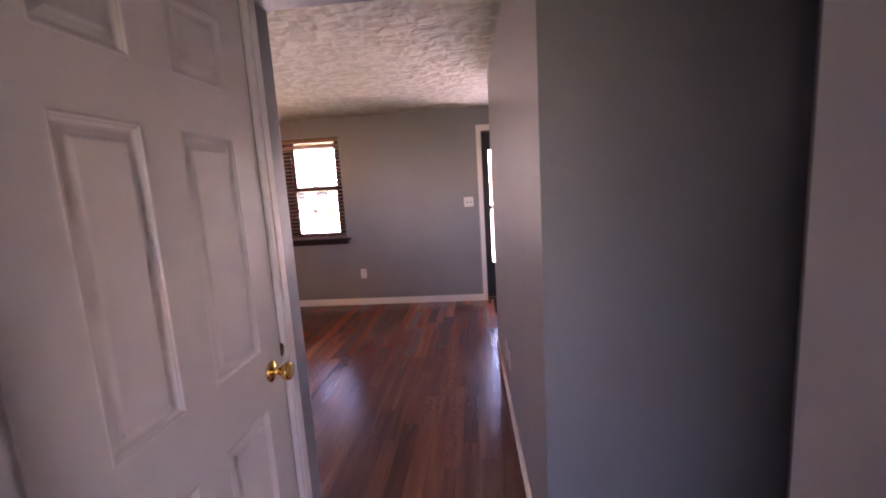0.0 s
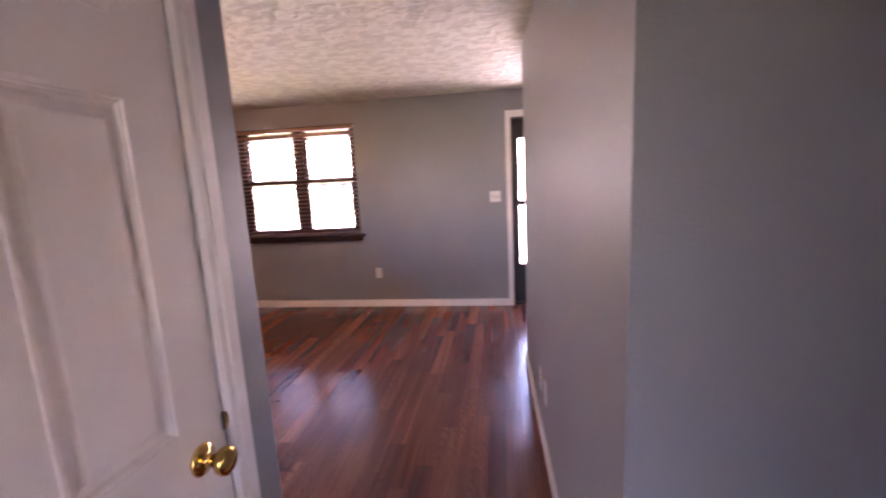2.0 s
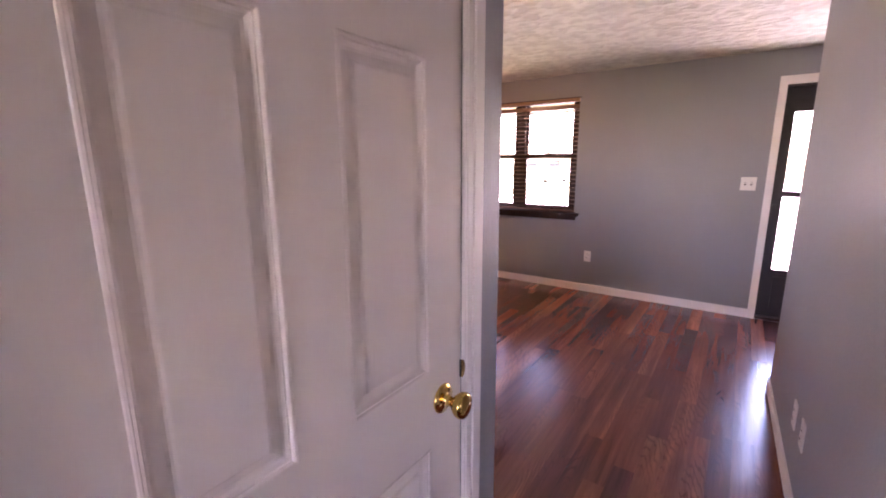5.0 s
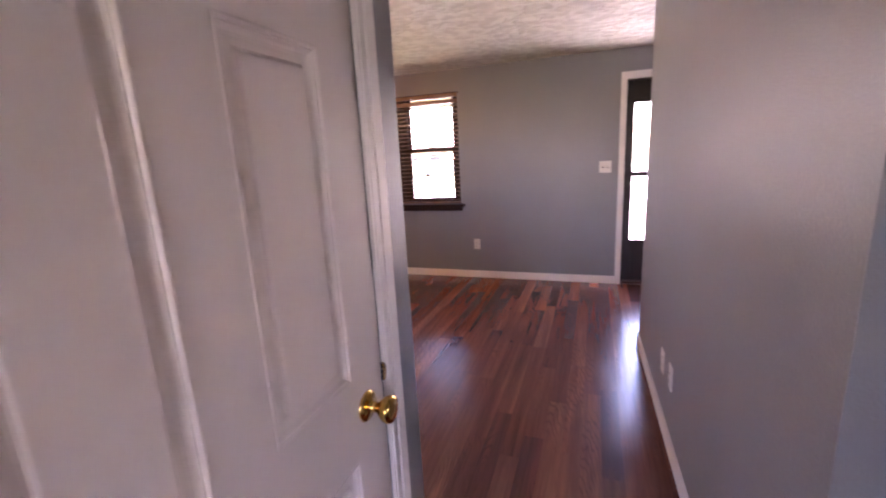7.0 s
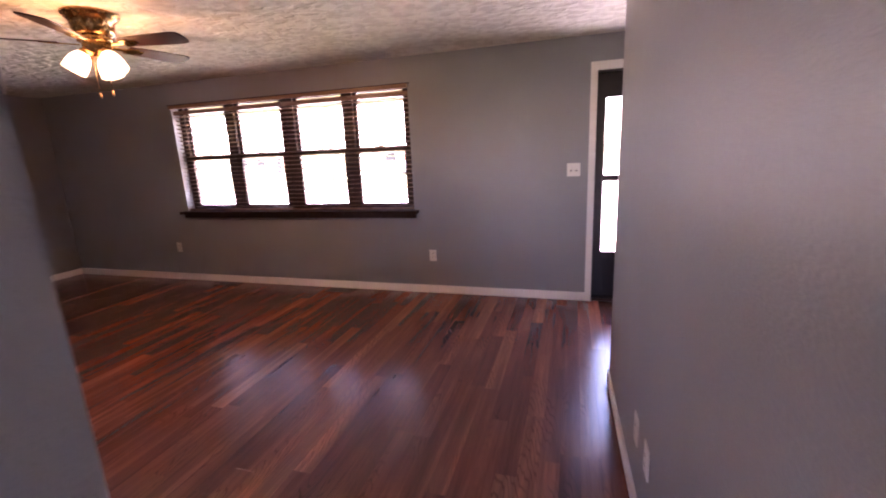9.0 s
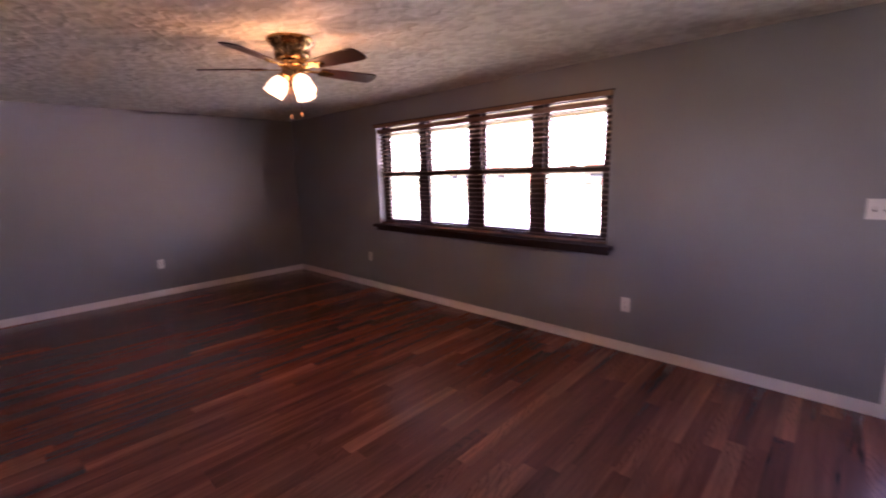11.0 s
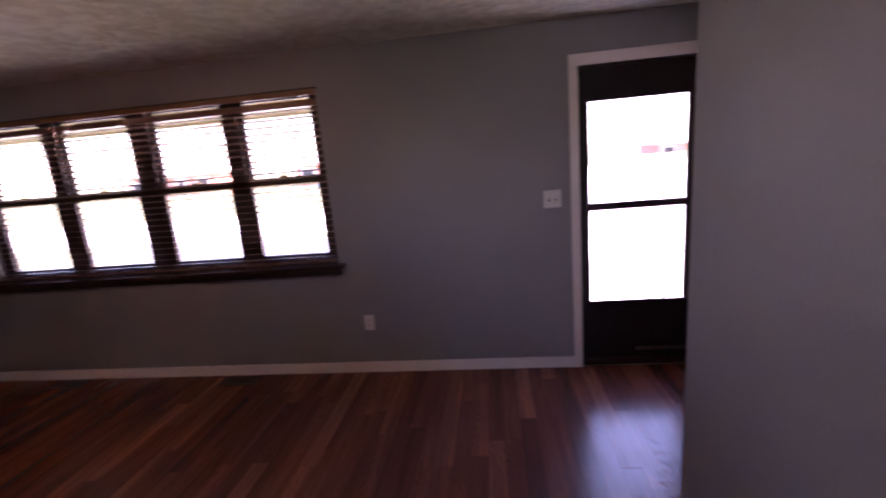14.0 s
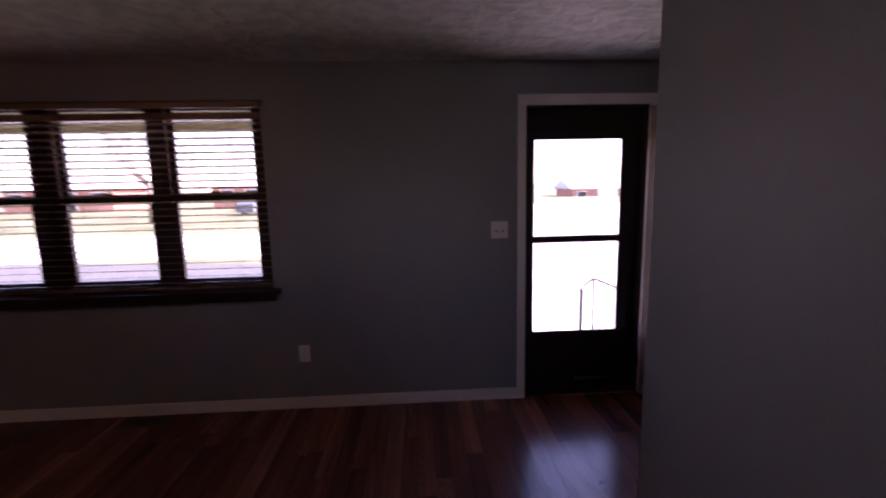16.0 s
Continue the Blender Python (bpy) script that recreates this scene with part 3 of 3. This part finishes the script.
for y, z in ((-2.43, 0.33), (-2.64, 0.35)):
    copy_thing(plate, pose(HALL_R + (FAR_R - HALL_R) * (y - STUB_Y) / (STUB_END - STUB_Y), y, z, 0, 0, -88.0))


def light_switch():
    root = thing("light_switch", "white double toggle switch plate beside the front door", "light switch", at=(-0.123, 0.0, 1.236))
    part("cover_plate", boxes((-0.058, -0.006, -0.059, 0.058, 0.0, 0.059), bevel=0.0025), PLASTIC, root)
    for x in (-0.023, 0.023):
        part("toggle", boxes((x - 0.005, -0.017, -0.002, x + 0.005, -0.005, 0.013), bevel=0.002), PLASTIC, root)
        part("slot", boxes((x - 0.0065, -0.0068, -0.014, x + 0.0065, -0.0058, 0.014)), SLOT, root, "dark toggle slot")


light_switch()


def floor_register(x):
    root = thing("floor_register", "brown metal floor register along the front wall", "floor vent", "floor registers", at=(x, -0.10, 0.0))
    part("rim", boxes((-0.16, -0.065, 0.0, 0.16, -0.050, 0.006), (-0.16, 0.050, 0.0, 0.16, 0.065, 0.006), (-0.16, -0.05, 0.0, -0.145, 0.05, 0.006), (0.145, -0.05, 0.0, 0.16, 0.05, 0.006)), VENT, root)
    part("well", boxes((-0.145, -0.05, 0.0005, 0.145, 0.05, 0.0015)), SLOT, root)
    for k in range(12):
        xx = -0.132 + 0.024 * k
        part("slat", boxes((xx - 0.004, -0.05, 0.0015, xx + 0.004, 0.05, 0.005)), VENT, root)


floor_register(-2.57)
floor_register(-4.1)


# ---- ceiling fan ----
def ceiling_fan():
    root = thing("ceiling_fan", "antique brass ceiling fan with five dark blades and lit frosted shades", "ceiling fan", at=(-2.91, -1.995, H))
    root.scale = (1.07, 1.07, 1.07)
    v, r = Vector((-0.858, 0.513, 0)), Vector((0.513, 0.858, 0))
    turn = math.degrees(math.atan2(r.y, r.x))
    part("canopy", lathe([(0.130, 0.0), (0.136, -0.005), (0.135, -0.015), (0.124, -0.019), (0.125, -0.028), (0.116, -0.032), (0.113, -0.040), (0.105, -0.046), (0.101, -0.085), (0.098, -0.104), (0.088, -0.116), (0.07, -0.122)], 40), OLDBRASS, root, "antique brass motor housing", True)
    part("flywheel", lathe([(0.070, -0.121), (0.086, -0.128), (0.086, -0.149), (0.070, -0.156)], 32), OLDBRASS, root, "", True)
    part("switch_housing", lathe([(0.066, -0.155), (0.068, -0.162), (0.066, -0.205), (0.050, -0.222), (0.02, -0.230)], 32), OLDBRASS, root, "", True)
    for k in range(5):
        a = radians(turn + 167 + 72 * k)
        d = Matrix.Rotation(a, 4, "Z")
        tilt = Matrix.Rotation(radians(-12), 4, "X")
        bm = bmesh.new()
        outline = [(0.165, 0.045), (0.30, 0.056), (0.42, 0.062), (0.50, 0.064), (0.53, 0.055), (0.54, 0.030)]
        pts = [(x, y) for x, y in outline] + [(x, -y) for x, y in outline[::-1]]
        top, bot = [bm.verts.new((x, y, 0.003)) for x, y in pts], [bm.verts.new((x, y, -0.003)) for x, y in pts]
        bm.faces.new(top)
        bm.faces.new(bot[::-1])
        for i in range(len(pts)):
            j = (i + 1) % len(pts)
            bm.faces.new((top[j], top[i], bot[i], bot[j]))
        bmesh.ops.recalc_face_normals(bm, faces=bm.faces[:])
        blade = part("blade", bm, BLADE, root, "dark walnut fan blade")
        blade.matrix_basis = Matrix.Translation((0, 0, -0.160)) @ d @ tilt
        iron = boxes((0.075, -0.012, -0.010, 0.17, 0.012, -0.003), (0.165, -0.035, -0.010, 0.215, 0.035, -0.0035), (0.215, -0.018, -0.009, 0.25, 0.018, -0.0035), bevel=0.0025)
        arm = part("blade_iron", iron, BRASS, blade, "brass blade bracket")
    for k, ang in enumerate((-60, 180, 60)):
        a = radians(turn + ang)
        m = Matrix.Translation((0, 0, -0.208)) @ Matrix.Rotation(a, 4, "Z") @ Matrix.Translation((0.062, 0, 0)) @ Matrix.Rotation(radians(-32), 4, "Y")
        holder = part("lamp_holder", lathe([(0.010, 0.03), (0.024, 0.012), (0.028, -0.010), (0.022, -0.014)], 24), OLDBRASS, root, "", True)
        holder.matrix_basis = m
        bm = bmesh.new()
        prof = [(0.028, -0.008), (0.040, -0.022), (0.052, -0.050), (0.058, -0.085), (0.057, -0.105), (0.061, -0.118)]
        prof += [(q - 0.003, z) for q, z in prof[::-1]]
        steps, rings = 28, []
        for q, z in prof:
            rings.append([bm.verts.new((q * math.cos(2 * math.pi * s / steps), q * math.sin(2 * math.pi * s / steps), z)) for s in range(steps)])
        for p, q in zip(rings, rings[1:]):
            for s in range(steps):
                bm.faces.new((p[s], p[(s + 1) % steps], q[(s + 1) % steps], q[s]))
        bmesh.ops.recalc_face_normals(bm, faces=bm.faces[:])
        shade = part("shade", bm, LIT, holder, "frosted glass bell shade, lit", True)
        shade.visible_shadow = False
        bulb = new("bulb", bpy.data.lights.new("bulb", "POINT"))
        bulb.data.energy, bulb.data.color, bulb.data.shadow_soft_size = 0.18, (1.0, 0.55, 0.22), 0.025
        bulb.parent = holder
        bulb.location = (0, 0, -0.06)
    for x, drop in ((0.03, 0.225), (-0.03, 0.24)):
        p = r * x - v * 0.03
        c = part("pull_chain", tube([(p.x, p.y, -0.215), (p.x, p.y, -0.215 - drop + 0.03)], 0.0014, 6), OLDBRASS, root, "thin pull chain")
        part("pull_fob", lathe([(0.002, 0.0), (0.006, -0.008), (0.008, -0.022), (0.005, -0.030), (0.001, -0.032)], 16), TAN, c, "small wooden fob", True).location = (p.x, p.y, -0.215 - drop + 0.03)
    return root


ceiling_fan()


# ---- outdoors ----
G = -0.45
solid("ground", boxes((-400, 0.9, G - 0.3, 400, 900, G), (-400, -900, G - 0.3, 400, 0.9, G - 0.01)), LAWN, "patchy winter lawn, half green and half straw", "lawn", "structure")
solid("road", boxes((-400, 10.0, G - 0.2, 400, 17.5, G + 0.012)), CONCRETE, "pale sunlit concrete street", "road", "structure")
solid("driveway", slanted(((-12.5, 7.4), (-0.8, 5.2), (-0.2, 8.0), (-12.5, 10.0)), G - 0.2, G + 0.006), ASPHALT, "worn grey asphalt driveway", "driveway", "structure")
solid("parking_lot", boxes((-3.0, 17.5, G - 0.2, 60.0, 40.0, G + 0.008)), CONCRETE, "pale concrete lot across the street", "parking lot", "structure")
solid("porch", boxes((-0.5, 0.17, G - 0.2, 1.9, 1.5, -0.12), (-0.1, 1.5, G - 0.2, 1.4, 1.8, -0.22), bevel=0.01), CONCRETE, "concrete porch slab with a step", "porch", "structure")
solid("path", boxes((-0.6, 1.8, G - 0.2, 9.0, 10.0, G + 0.02)), CONCRETE, "broad pale concrete walk to the street", "path", "structure")
solid("eave", boxes((LEFT - 0.8, 0.17, 2.42, RIGHT + 0.8, 0.72, 2.46), (LEFT - 0.8, 0.72, 2.03, RIGHT + 0.8, 0.76, 2.50)), SOFFIT, "cream painted eave over the front wall", "eave", "structure")
solid("roof", boxes((LEFT - 0.8, -8.2, 2.50, 4.4, 0.80, 2.60)), ROOF, "pale grey shingle roof over the house", "roof", "structure")


def railing():
    root = thing("porch_railing", "black wrought iron railing beside the porch step", "railing", at=(0.855, 1.0, -0.12))
    part("post", boxes((-0.014, -0.014, 0.0, 0.014, 0.014, 0.66)), IRON, root)
    part("handrail", tube([(-0.005, 0, 0.63), (0.0, 0.0, 0.67), (0.06, 0.01, 0.72), (0.125, 0.02, 0.755), (0.20, 0.03, 0.725), (0.60, 0.10, 0.55)], 0.010), IRON, root, "", True)
    part("bottom_rail", tube([(0, 0, 0.07), (0.58, 0.10, 0.07)], 0.007), IRON, root)
    for x, r in ((0.058, 0.0065), (0.128, 0.011), (0.20, 0.0075), (0.275, 0.0075), (0.35, 0.0075), (0.43, 0.0075), (0.51, 0.0075)):
        part("baluster", tube([(x, 0.17 * x, 0.07 if r < 0.01 else 0.0), (x, 0.17 * x, 0.71 if x < 0.1 else 0.745 - 0.43 * max(0, x - 0.14))], r, 6), IRON, root)
    return root


railing()


def house(x, y, w, sunk, group, label):
    root = thing("house", label, "house", group, at=(x, y, G - sunk))
    part("wall", boxes((-w / 2, 0, 0, w / 2, 8, 2.5)), BRICK, root, "red brick wall")
    bm = bmesh.new()
    v = [bm.verts.new(p) for p in ((-w / 2 - 0.5, -0.6, 2.45), (w / 2 + 0.5, -0.6, 2.45), (w / 2 + 0.5, 8.6, 2.45), (-w / 2 - 0.5, 8.6, 2.45), (-w / 2 - 0.5, 4, 4.1), (w / 2 + 0.5, 4, 4.1))]
    for f in ((0, 1, 5, 4), (2, 3, 4, 5), (0, 4, 3), (1, 2, 5), (3, 2, 1, 0)):
        bm.faces.new([v[i] for i in f])
    part("roof", bm, ROOF, root, "pale grey shingle roof")
    count = 4 if w > 8 else 2
    for k in range(count):
        cx = -w / 2 + w * (k + 0.5) / count
        wide, z0, z1 = (0.5, 0.05, 2.1) if k == 2 else (0.8, 0.9, 2.1)
        if sunk > 1 and k in (1, 2):
            continue
        f = part("door" if k == 2 else "window", boxes((cx - wide, -0.06, z0, cx + wide, -0.001, z1)), WHITE, root, "white framed opening")
        part("pane", boxes((cx - wide + 0.1, -0.075, z0 + 0.1, cx + wide - 0.1, -0.061, z1 - 0.1)), SLOT, f)
    if sunk > 1:
        g = part("garage_door", boxes((-1.7, -0.06, 0.0, 1.4, -0.001, 2.3)), WHITE, root, "white garage door")
        for k in range(4):
            part("door_panel", boxes((-1.6, -0.075, 0.05 + 0.56 * k, 1.3, -0.061, 0.55 + 0.56 * k)), WHITE, g)
    return root


for hx, hy, hw, sunk in ((-38, 44, 11, 0.0), (-20, 45, 5.6, 0.0), (-5, 46, 11, 0.3), (28.6, 62, 11.2, 1.3)):
    house(hx, hy, hw, sunk, "houses across the street", "single-storey red brick house across the street")


def bare_tree(x, y, height, seed):
    rnd = random.Random(seed)
    root = thing("bare_tree", "leafless tree with a grey trunk on the lawn", "tree", "", at=(x, y, G - 0.05))
    part("trunk", tube([(0, 0, 0), (0.02, 0, height * 0.2), (0.05, 0.03, height * 0.4)], [height * 0.035, height * 0.028, height * 0.022], 10), BARK, root, "", True)

    def limb(p, d, length, r, depth, bm):
        pts, rr = [p], [r]
        q = p.copy()
        for k in range(4):
            d = (d + Vector((rnd.uniform(-0.25, 0.25), rnd.uniform(-0.25, 0.25), rnd.uniform(-0.05, 0.2)))).normalized()
            q = q + d * length / 4
            pts.append(q.copy())
            rr.append(max(0.012, r * (1 - 0.17 * (k + 1))))
        t = tube(pts, rr, 5)
        me = bpy.data.meshes.new("limb")
        t.to_mesh(me)
        t.free()
        bm.from_mesh(me)
        bpy.data.meshes.remove(me)
        if depth:
            for k in range(4):
                at = pts[rnd.choice((2, 3, 4))]
                side = Vector((rnd.uniform(-1, 1), rnd.uniform(-1, 1), rnd.uniform(0.1, 0.9))).normalized()
                limb(at, (d * 0.6 + side).normalized(), length * 0.62, rr[-1] * 0.8, depth - 1, bm)

    for k in range(5):
        bm = bmesh.new()
        a = 2 * math.pi * k / 5 + rnd.uniform(-0.4, 0.4)
        limb(Vector((0.05, 0.03, height * (0.30 + 0.025 * k))), Vector((math.cos(a), math.sin(a), 0.9)).normalized(), height * 0.36, height * 0.014, 3, bm)
        part("branch", bm, BARK, root)
    return root


bare_tree(-18.0, 26.0, 6.5, 5)


def car(x, y, turn, label):
    root = thing("parked_car", label, "car", "parked cars", at=(x, y, G + 0.012))
    root.rotation_euler[2] = radians(turn)
    bm = bmesh.new()
    side = [(-2.2, 0.25), (2.2, 0.25), (2.25, 0.62), (2.0, 0.82), (1.1, 0.92), (0.5, 1.38), (-1.1, 1.40), (-1.8, 0.98), (-2.2, 0.90)]
    a, b = [bm.verts.new((p, -0.85, q)) for p, q in side], [bm.verts.new((p, 0.85, q)) for p, q in side]
    bm.faces.new(a)
    bm.faces.new(b[::-1])
    for i in range(len(side)):
        j = (i + 1) % len(side)
        bm.faces.new((a[j], a[i], b[i], b[j]))
    bmesh.ops.recalc_face_normals(bm, faces=bm.faces[:])
    bmesh.ops.bevel(bm, geom=bm.edges[:], offset=0.06, segments=2, affect="EDGES")
    part("body", bm, CAR, root)
    part("side_window", boxes((-1.0, -0.862, 0.98, 0.45, -0.845, 1.30)), SLOT, root, "dark glass")
    for wx in (-1.35, 1.4):
        for wy in (-0.86, 0.70):
            wh = part("wheel", lathe([(0.05, 0), (0.29, 0.0), (0.32, 0.03), (0.32, 0.14), (0.29, 0.16), (0.05, 0.16)], 20), RUBBER, root, "", True)
            wh.matrix_basis = pose(wx, wy + 0.16, 0.32, 90, 0, 0)


car(-3.5, 36.5, 0, "silver-blue parked car before the house across the street")
car(-13.6, 33.5, 72, "silver-blue parked car on the far verge")


# ---- floor planks ----
def plank_mesh(w, length):
    e, top, low = 0.0002, 0.0, -0.010
    p = [(s * (w / 2 - k), t * (length / 2 - k), z) for k, z in ((0.00005, low), (0.00005, top - e), (e, top)) for s, t in ((-1, -1), (1, -1), (1, 1), (-1, 1))]
    f = [(0, 1, 5, 4), (1, 2, 6, 5), (2, 3, 7, 6), (3, 0, 4, 7), (4, 5, 9, 8), (5, 6, 10, 9), (6, 7, 11, 10), (7, 4, 8, 11), (8, 9, 10, 11)]
    me = bpy.data.meshes.new("plank")
    me.from_pydata(p, [], f)
    me.materials.append(PLANK)
    return me


def lay_floor():
    w = 0.0935
    meshes = {}
    rest = bmesh.new()
    rnd = random.Random(11)
    cols = int((RIGHT - LEFT) / w) + 1
    count = 0
    for c in range(cols):
        x0 = LEFT + c * w
        ww = min(w, RIGHT - x0)
        if ww < 0.01:
            continue
        x = x0 + ww / 2
        ends = [0.08]
        y = 0.08 - rnd.uniform(0.15, 1.2)
        lower = -7.5 if x > -0.9 else (BACK if x < -3.35 else CLOSET_Y - 0.1)
        while y > lower:
            ends.append(y)
            y -= rnd.choice((0.75, 0.9, 1.2, 1.22))
        ends.append(lower)
        for a, b in zip(ends, ends[1:]):
            size = (round(ww, 4), round(a - b, 2))
            if size[1] < 0.02:
                continue
            near = (a > -5.4 and -2.7 < x < 0.3)
            if near and count < 300:
                if size not in meshes:
                    meshes[size] = plank_mesh(*size)
                ob = new("plank", meshes[size])
                ob.parent = floor
                ob.location = (x, (a + b) / 2, 0.0)
                count += 1
            else:
                box(rest, x - ww / 2, b, -0.010, x + ww / 2, a, -0.0002)
    far = part("far_planks", rest, PLANK, floor)
    tagged(far, kind="stuff")


lay_floor()
